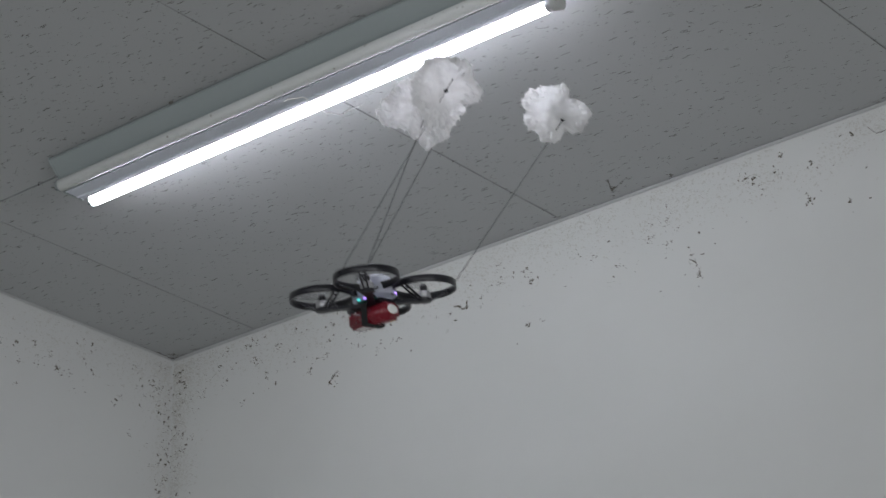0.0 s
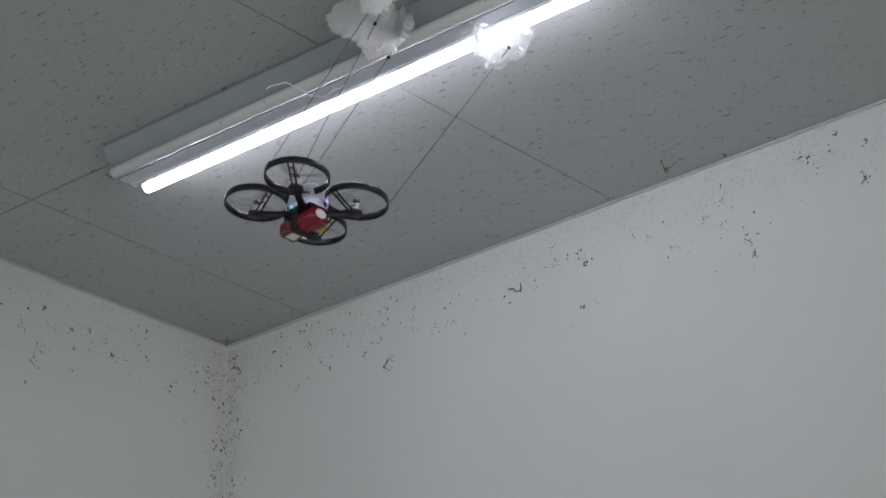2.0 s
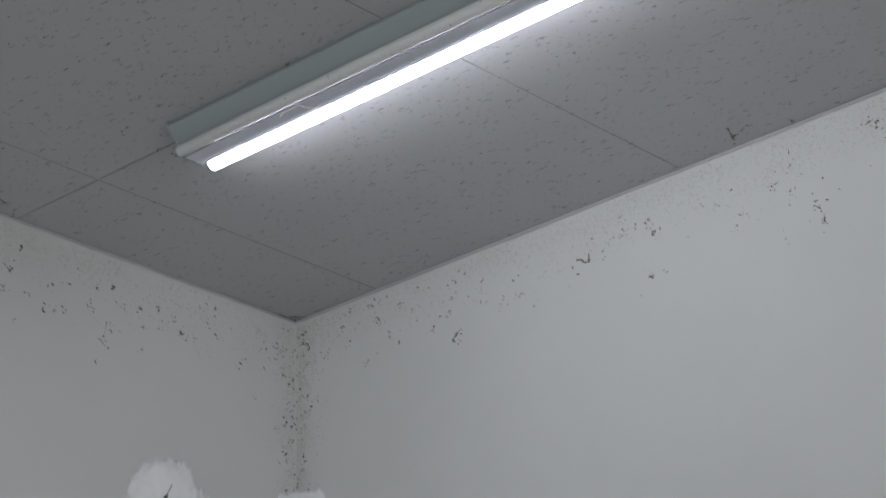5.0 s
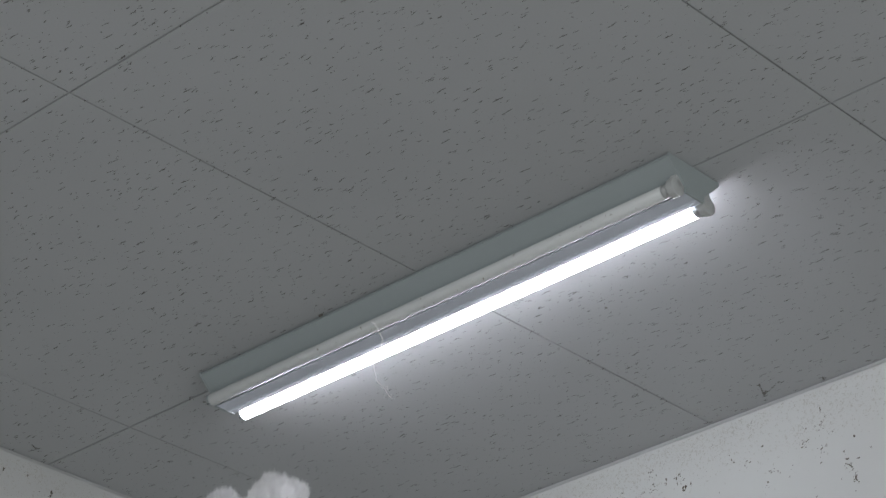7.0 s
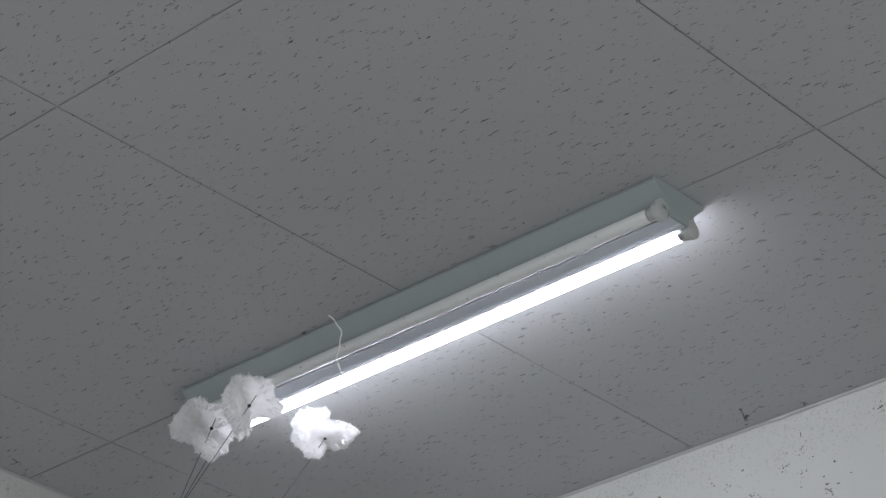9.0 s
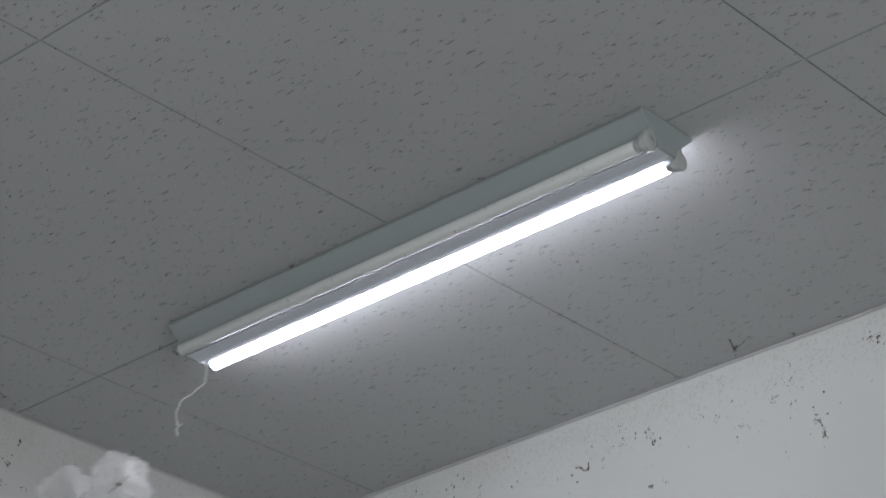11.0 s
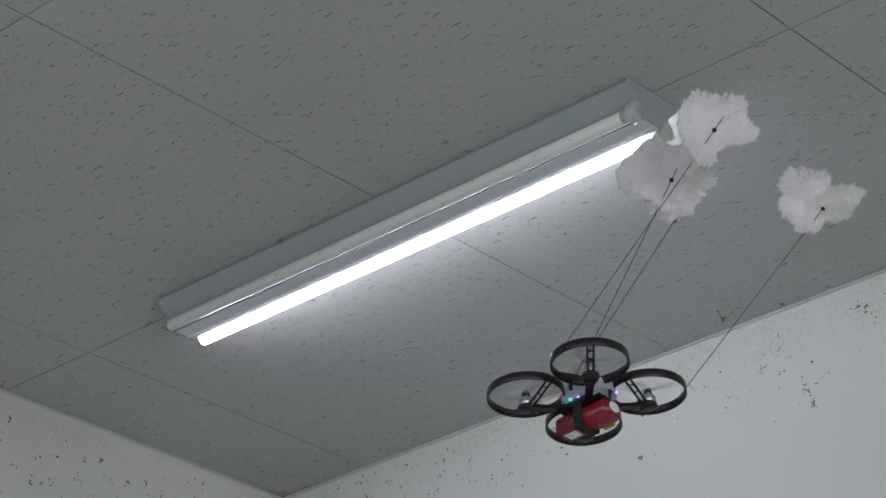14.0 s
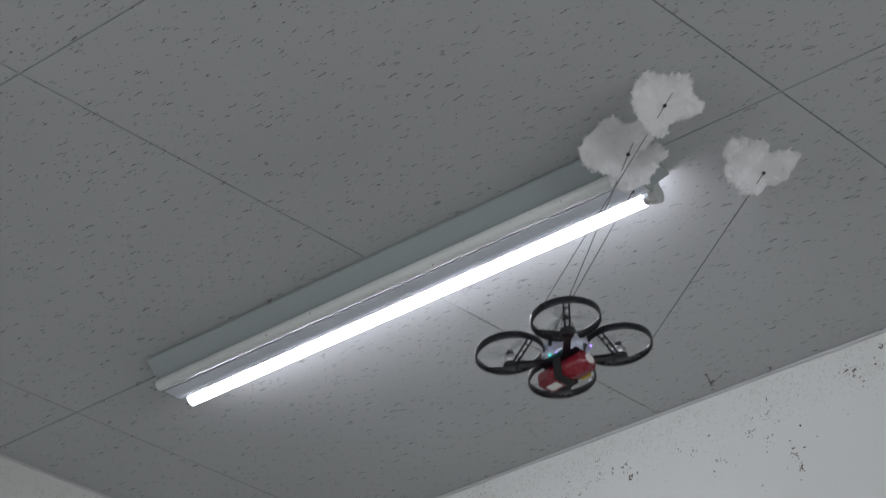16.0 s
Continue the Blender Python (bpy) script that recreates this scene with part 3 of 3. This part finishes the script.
        bm.faces.new((e, c, bm.verts.new(p + d * length + bend * 1.8))).material_index = 1
    bmesh.ops.transform(bm, matrix=Matrix.Translation(centre) @ VIEWED.to_4x4(), verts=bm.verts)
    part("cotton_wad", bm, [M_COTTON, M_FLUFF], parent, "torn fluffy white cotton wool wad", True)


def build_quadcopter():
    quad = new("quadcopter")
    tagged(quad, "black ring-guarded quadcopter carrying four cotton wads on rods", "drone")
    props = []
    for name, (x, y) in ROTORS.items():
        bm = bmesh.new()
        m = Matrix.Translation((x, y, 0))
        lathe(bm, m, [(RING, -0.0060), (RING, 0.0058), (RING - 0.0006, 0.0068), (RING - 0.0028, 0.0068), (RING - 0.0036, 0.0052),
                      (RING - 0.0030, -0.0064), (RING - 0.0008, -0.0070)], 56, closed=True)
        guard = part("guard_ring", bm, M_BLACK, quad, "glossy black plastic propeller guard", True)
        for ang in STRUTS[name]:
            bm = bmesh.new()
            d = Vector((math.cos(radians(ang)), math.sin(radians(ang)), 0))
            s = Vector((-d.y, d.x, 0))
            for k in (-1, 1):
                a = Vector((x, y, BASE_Z)) + d * 0.010 + s * k * 0.0040
                b = Vector((x, y, -0.001)) + d * (RING - 0.002) + s * k * 0.0048
                rod(bm, a, b, 0.0018, 8)
            for q in (0.45, 0.72):
                c = Vector((x, y, BASE_Z + (0.023) * q)) + d * (0.010 + (RING - 0.012) * q)
                rod(bm, c - s * 0.0045, c + s * 0.0045, 0.0014, 6)
            part("strut", bm, M_BLACK, guard)
        # motor
        bm = bmesh.new()
        lathe(bm, m, [(0.0125, BASE_Z - 0.003), (0.0135, BASE_Z - 0.002), (0.0135, BASE_Z + 0.002), (0.0118, BASE_Z + 0.003)], 28)
        part("motor_mount", bm, M_BLACK, quad, "", True)
        bm = bmesh.new()
        lathe(bm, m, [(0.0095, BASE_Z + 0.003), (0.0118, BASE_Z + 0.0045), (0.0118, BASE_Z + 0.0135), (0.0105, BASE_Z + 0.0155), (0.006, BASE_Z + 0.0165)], 28)
        motor = part("motor", bm, M_ALU, quad, "brushless motor with a silver bell", True)
        bm = bmesh.new()
        lathe(bm, m, [(0.0062, BASE_Z + 0.0165), (0.0066, BASE_Z + 0.0245), (0.0045, BASE_Z + 0.0275), (0.0018, BASE_Z + 0.031)], 20)
        part("shaft_nut", bm, M_DARKMETAL, motor, "", True)
        # propeller with three twisted blades
        bm = bmesh.new()
        lathe(bm, Matrix.Identity(4), [(0.006, -0.003), (0.0066, 0), (0.006, 0.003)], 20)
        for i in range(3):
            turn = Matrix.Rotation(radians(120 * i), 4, "Z")
            rows = []
            for k in range(7):
                u = k / 6
                r = 0.006 + u * 0.0465
                chord = 0.0062 + 0.0055 * math.sin(math.pi * min(1, u * 1.15 + 0.12)) - 0.004 * u ** 3
                tw = radians(34 - 22 * u)
                pts = []
                for c, t in ((-1, 0), (0, 0.0007), (1, 0), (0, -0.0003)):
                    p = Vector((r, c * chord * math.cos(tw), c * chord * math.sin(tw) * 0.6 + t))
                    pts.append(bm.verts.new(turn @ p))
                rows.append(pts)
            for p, q in zip(rows, rows[1:]):
                for j in range(4):
                    bm.faces.new((p[j], p[(j + 1) % 4], q[(j + 1) % 4], q[j]))
            bm.faces.new(rows[-1])
        prop = part("propeller", bm, M_BLADE, quad, "clear smoke-grey spinning propeller", True)
        prop.location = (x, y, 0.002)
        props.append((prop, x, y))
        # arm from the centre to the motor
        bm = bmesh.new()
        d = Vector((x, y, 0)).normalized()
        s = Vector((-d.y, d.x, 0))
        pts = [(d * 0.012, 0.010), (d * 0.035, 0.006), (d * 0.065, 0.006), (d * (W - 0.006), 0.010)]
        rows = []
        for c, w in pts:
            rows.append([bm.verts.new(c + s * k * w + Vector((0, 0, BASE_Z + z))) for k, z in ((-1, -0.003), (1, -0.003), (1, 0.003), (-1, 0.003))])
        for p, q in zip(rows, rows[1:]):
            for j in range(4):
                bm.faces.new((p[j], p[(j + 1) % 4], q[(j + 1) % 4], q[j]))
        bm.faces.new(rows[0][::-1])
        bm.faces.new(rows[-1])
        bmesh.ops.recalc_face_normals(bm, faces=bm.faces)
        part("arm", bm, M_BLACK, quad)
    turn = Matrix.Rotation(radians(-42), 4, "Z")

    def turned(bm):
        bmesh.ops.transform(bm, matrix=turn, verts=bm.verts)
        return bm

    # body, along its own front (x after the turn)
    bm = bmesh.new()
    box(bm, (-0.040, -0.021, BASE_Z - 0.004), (0.040, 0.021, BASE_Z + 0.003), 0.003)
    part("base_plate", turned(bm), M_BLACK, quad)
    bm = bmesh.new()
    box(bm, (-0.020, -0.022, BASE_Z + 0.005), (0.020, 0.020, BASE_Z + 0.008), 0.001)
    board = part("circuit_board", turned(bm), M_GREEN, quad, "green circuit board")
    for px, py, mat, nm in ((-0.004, -0.016, M_VIOLET, "violet_light"), (0.046, 0.012, M_VIOLET, "violet_light"), (-0.016, -0.020, M_CYAN, "cyan_light")):
        bm = bmesh.new()
        bmesh.ops.create_uvsphere(bm, u_segments=10, v_segments=6, radius=0.0022 if mat is M_VIOLET else 0.003,
                                  matrix=Matrix.Translation((px, py, BASE_Z + 0.0115 if nm == "cyan_light" else BASE_Z + 0.012)))
        part(nm, turned(bm), mat, board, "small glowing indicator")
    # canopy: an open-bottomed shell
    bm = bmesh.new()
    rows = []
    for k in range(9):
        u = k / 8
        a = u * math.pi / 2
        ring = []
        for i in range(28):
            b = 2 * math.pi * i / 28
            cx = math.copysign(abs(math.cos(b)) ** 0.7, math.cos(b))
            cy = math.copysign(abs(math.sin(b)) ** 0.7, math.sin(b))
            ring.append(bm.verts.new((cx * 0.043 * math.cos(a) ** 0.6 + 0.004, cy * 0.029 * math.cos(a) ** 0.6, BASE_Z + 0.010 + 0.044 * math.sin(a))))
        rows.append(ring)
    for p, q in zip(rows, rows[1:]):
        for i in range(28):
            bm.faces.new((p[i], p[(i + 1) % 28], q[(i + 1) % 28], q[i]))
    bmesh.ops.solidify(bm, geom=bm.faces[:], thickness=0.0008)
    part("canopy", turned(bm), M_CANOPY, quad, "milky white plastic canopy", True)
    # battery pack, slung below with a strap
    bm = bmesh.new()
    box(bm, (-0.052, -0.019, BASE_Z - 0.036), (0.050, 0.019, BASE_Z - 0.006), 0.006)
    battery = part("battery", turned(bm), M_RED, quad, "glossy red shrink-wrapped battery pack", True)
    bm = bmesh.new()
    m = Matrix.Translation((0.0500, -0.001, BASE_Z - 0.020)) @ Matrix.Rotation(radians(90), 4, "Y") @ Matrix.Diagonal((1.0, 1.35, 1, 1))
    lathe(bm, m, [(0.0078, -0.001), (0.0085, 0.0), (0.0078, 0.0006)], 28)
    part("end_label", turned(bm), M_LABEL, battery, "white oval label")
    bm = bmesh.new()
    box(bm, (-0.040, -0.010, BASE_Z - 0.0366), (-0.018, 0.008, BASE_Z - 0.0358), 0.0003)
    part("side_label", turned(bm), M_LABEL, battery, "white paper label")
    bm = bmesh.new()
    box(bm, (-0.012, -0.0206, BASE_Z - 0.0376), (0.004, 0.0206, BASE_Z - 0.0366))
    for k in (-1, 1):
        box(bm, (-0.012, k * 0.0201 - 0.0006, BASE_Z - 0.0372), (0.004, k * 0.0201 + 0.0006, BASE_Z + 0.002))
    part("strap", turned(bm), M_STRAP, quad, "black webbing strap round the battery")
    bm = bmesh.new()
    box(bm, (0.006, 0.022, BASE_Z - 0.030), (0.026, 0.032, BASE_Z - 0.020), 0.002)
    part("connector", turned(bm), M_YELLOW, quad, "yellow power connector")
    bm = bmesh.new()
    for k, (p, q) in enumerate((((0.044, 0.012, -0.046), (0.026, 0.025, -0.050)), ((0.006, 0.026, -0.049), (-0.014, 0.018, -0.028)), ((0.044, 0.008, -0.050), (0.028, 0.029, -0.046)))):
        rod(bm, p, q, 0.0016, 8)
    part("power_lead", turned(bm), M_BLACK, quad, "", True)
    # rods with cotton wads
    for i, (a, b) in enumerate(RODS):
        a, b = Vector(a), Vector(b)
        d = (b - a).normalized()
        bm = bmesh.new()
        rod(bm, a - d * 0.006, b + d * 0.024, 0.0007, 8)
        stick = part("rod", bm, M_ROD, quad, "thin dark carbon rod", True)
        bm = bmesh.new()
        rod(bm, a - Vector((0, 0, 0.004)), a + Vector((0, 0, 0.004)), 0.0032, 10)
        part("rod_tie", bm, M_KNOT, stick)
        bm = bmesh.new()
        bmesh.ops.create_icosphere(bm, subdivisions=2, radius=0.0036, matrix=Matrix.Translation(b))
        for v in bm.verts:
            v.co += Vector((noise.noise(v.co * 400), noise.noise(v.co * 410 + Vector((5, 0, 0))), 0)) * 0.001
        part("thread_knot", bm, M_KNOT, stick, "black tie thread knot")
        wide, high, lean, du, dv = ((0.066, 0.058, 25, -0.006, 0.008), (0.062, 0.058, -20, -0.022, 0.008), (0.060, 0.054, 10, 0.002, 0.048), (0.064, 0.058, 15, -0.013, 0.014))[i]
        build_wad(11 + i, wide * 0.94, high * 0.94, lean, stick, b + VIEWED @ Vector((du, dv, 0.012 if i == 2 else -0.022)))
    return quad, props


def build_strand():
    """A loose curled pale thread, its length along x."""
    rng = random.Random(3)
    bm = bmesh.new()
    pts = [Vector((-0.07 + 0.14 * i / 24, 0.012 * math.sin(i * 0.30) + 0.0015 * math.sin(i * 1.3), 0.003 * math.cos(i * 0.5))) for i in range(25)]
    for a, b in zip(pts, pts[1:]):
        rod(bm, a, b, 0.0011, 6)
    for i in range(14):
        a = pts[-1 - i % 5]
        rod(bm, a, a + Vector((rng.uniform(-0.012, 0.012), rng.uniform(-0.008, 0.008), rng.uniform(-0.004, 0.004))), 0.0004, 4, 0.0001)
    return thing("web_thread", bm, M_FIBRE, "loose pale thread blown about under the light", "thread", smooth=True)


build_room()
lamp = build_lamp(True, False)
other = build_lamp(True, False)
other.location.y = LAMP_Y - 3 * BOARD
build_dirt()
quad, props = build_quadcopter()
quad.scale = (1.025, 1.025, 1.025)
thread = build_strand()

FLIGHT = [
    (0, 1.332, -0.784, 2.522, 7.6, -2.6, 33.7),
    (0.5, 1.356, -0.893, 2.589, -2, 2.4, 35.4),
    (1, 1.394, -0.994, 2.47, -2.9, -1.2, 34.8),
    (1.5, 1.32, -1.002, 2.464, -3.2, 1.7, 34.1),
    (2, 1.178, -0.945, 2.665, -4.5, 4.1, 33.1),
    (2.5, 1.338, -1.051, 2.681, 6.1, 2.9, 26.4),
    (3, 1.212, -0.922, 2.612, -12.6, -2.6, 26.3),
    (3.5, 1.074, -0.842, 2.408, -2, 0.3, 30.3),
    (3.7, 1.047, -0.845, 2.328, -3.2, 0.4, 30.1),
    (4.3, 0.912, -1.015, 2.106, -3.2, 0.2, 30.3),
    (5.2, 0.766, -1.197, 1.677, -3.2, 0, 30.5),
    (6.2, 0.727, -1.234, 1.678, 1.8, 2.6, 42.5),
    (7, 0.782, -1.212, 2.187, 2.6, 1.9, 55.4),
    (7.5, 0.657, -1.086, 2.504, 2.9, 1.9, 56.5),
    (8, 0.558, -0.957, 2.585, 8.2, -3.5, 58.2),
    (8.5, 0.615, -0.956, 2.553, 1.5, -11.4, 53.7),
    (9.6, 0.411, -0.901, 2.568, 4.5, -11.2, 56.3),
    (10.8, 0.412, -0.985, 2.428, 4.7, -13.6, 60.6),
    (10.9, 0.395, -1.021, 2.354, 2.1, 0, 50.9),
    (11, 0.32, -1.131, 2.299, 0.1, 1.6, 59.5),
    (11.2, 0.292, -1.205, 2.202, 5.1, -4, 60),
    (11.5, 0.396, -1.214, 2.187, 4.4, 4.9, 41.5),
    (11.7, 0.449, -1.206, 2.166, 3.6, -0.5, 44.1),
    (11.9, 0.529, -1.201, 2.208, 5.8, -3, 47.3),
    (12, 0.579, -1.192, 2.233, 2.9, -0.1, 45.1),
    (12.2, 0.708, -1.167, 2.323, 0.3, 2.5, 43.5),
    (12.5, 0.95, -1.123, 2.491, 7.5, 5.3, 45.1),
    (13, 1.311, -1.034, 2.399, 0.6, 2.6, 42.1),
    (13.5, 1.67, -1.069, 2.37, -3.7, -3.9, 42.5),
    (14, 1.868, -1.164, 2.291, -5.4, -0.8, 42.4),
    (14.5, 1.802, -1.141, 2.28, -2.6, 7.7, 41.3),
    (15, 1.743, -1.027, 2.498, 0, 0.9, 40.2),
    (15.5, 1.724, -0.978, 2.683, -0.4, -0.2, 40.8),
    (16, 1.667, -0.932, 2.631, -4.9, -4.6, 41.7),
]
DRIFT = [
    (0, 1.385, -0.982, 2.806, 114.8, 6.3, 42.2),
    (0.5, 1.401, -1.026, 2.806, 115.5, -5.7, 35.2),
    (1, 1.374, -1.047, 2.811, 114.7, 1.4, 40.2),
    (1.5, 1.327, -1.073, 2.808, 115, 4.3, 42.1),
    (2, 1.289, -1.064, 2.81, 114.8, 2.2, 41.2),
    (2.5, 1.302, -1.042, 2.803, 115.3, -20.9, 30.4),
    (3, 1.258, -1.06, 2.789, 112.7, -1.7, 39.2),
    (3.5, 1.258, -1.019, 2.743, 117.4, 34.3, 56.4),
    (5.8, 1.153, -1.151, 2.769, 119.6, -29.4, 28.2),
    (6, 1.152, -1.159, 2.797, 116.8, -6.7, 41.4),
    (6.6, 1.205, -1.116, 2.776, 123, -24.2, 28.7),
    (7, 1.232, -1.064, 2.742, 164, 58.2, 113.6),
    (7.5, 1.322, -1.038, 2.798, 124.7, 26.8, 59.7),
    (8, 1.313, -1.056, 2.817, 121.1, 9.8, 48.4),
    (8.5, 1.264, -1.097, 2.793, 127.2, 33.6, 65.1),
    (10.8, 1.066, -1.17, 2.687, -135.1, 45.9, -173.6),
    (11, 0.979, -1.211, 2.601, -142.2, 52.3, 176.3),
    (11.2, 0.905, -1.256, 2.546, -154.8, 58, 160.8),
    (11.5, 0.893, -1.261, 2.533, -171.6, 62, 141.1),
    (11.9, 0.889, -1.279, 2.528, -173, 61, 139.5),
    (12.2, 1.421, -1.868, 1.976, -159.6, 59.1, 156),
    (12.6, 1.289, -1.966, 1.874, -151.2, 56.7, 165.3),
    (16, 1.289, -1.987, 1.899, -152.2, 55.5, 163.1),
]


def motions():
    walk(quad, [(t, pose(*rest)) for t, *rest in FLIGHT])
    walk(thread, [(t, pose(*rest)) for t, *rest in DRIFT])
    for i, (prop, x, y) in enumerate(props):
        way = 1 if i < 2 else -1
        walk(prop, [(k / 30, pose(x, y, 0.002, 0, 0, (way * 78 * k + 31 * i) % 360)) for k in range(481)])


motions()
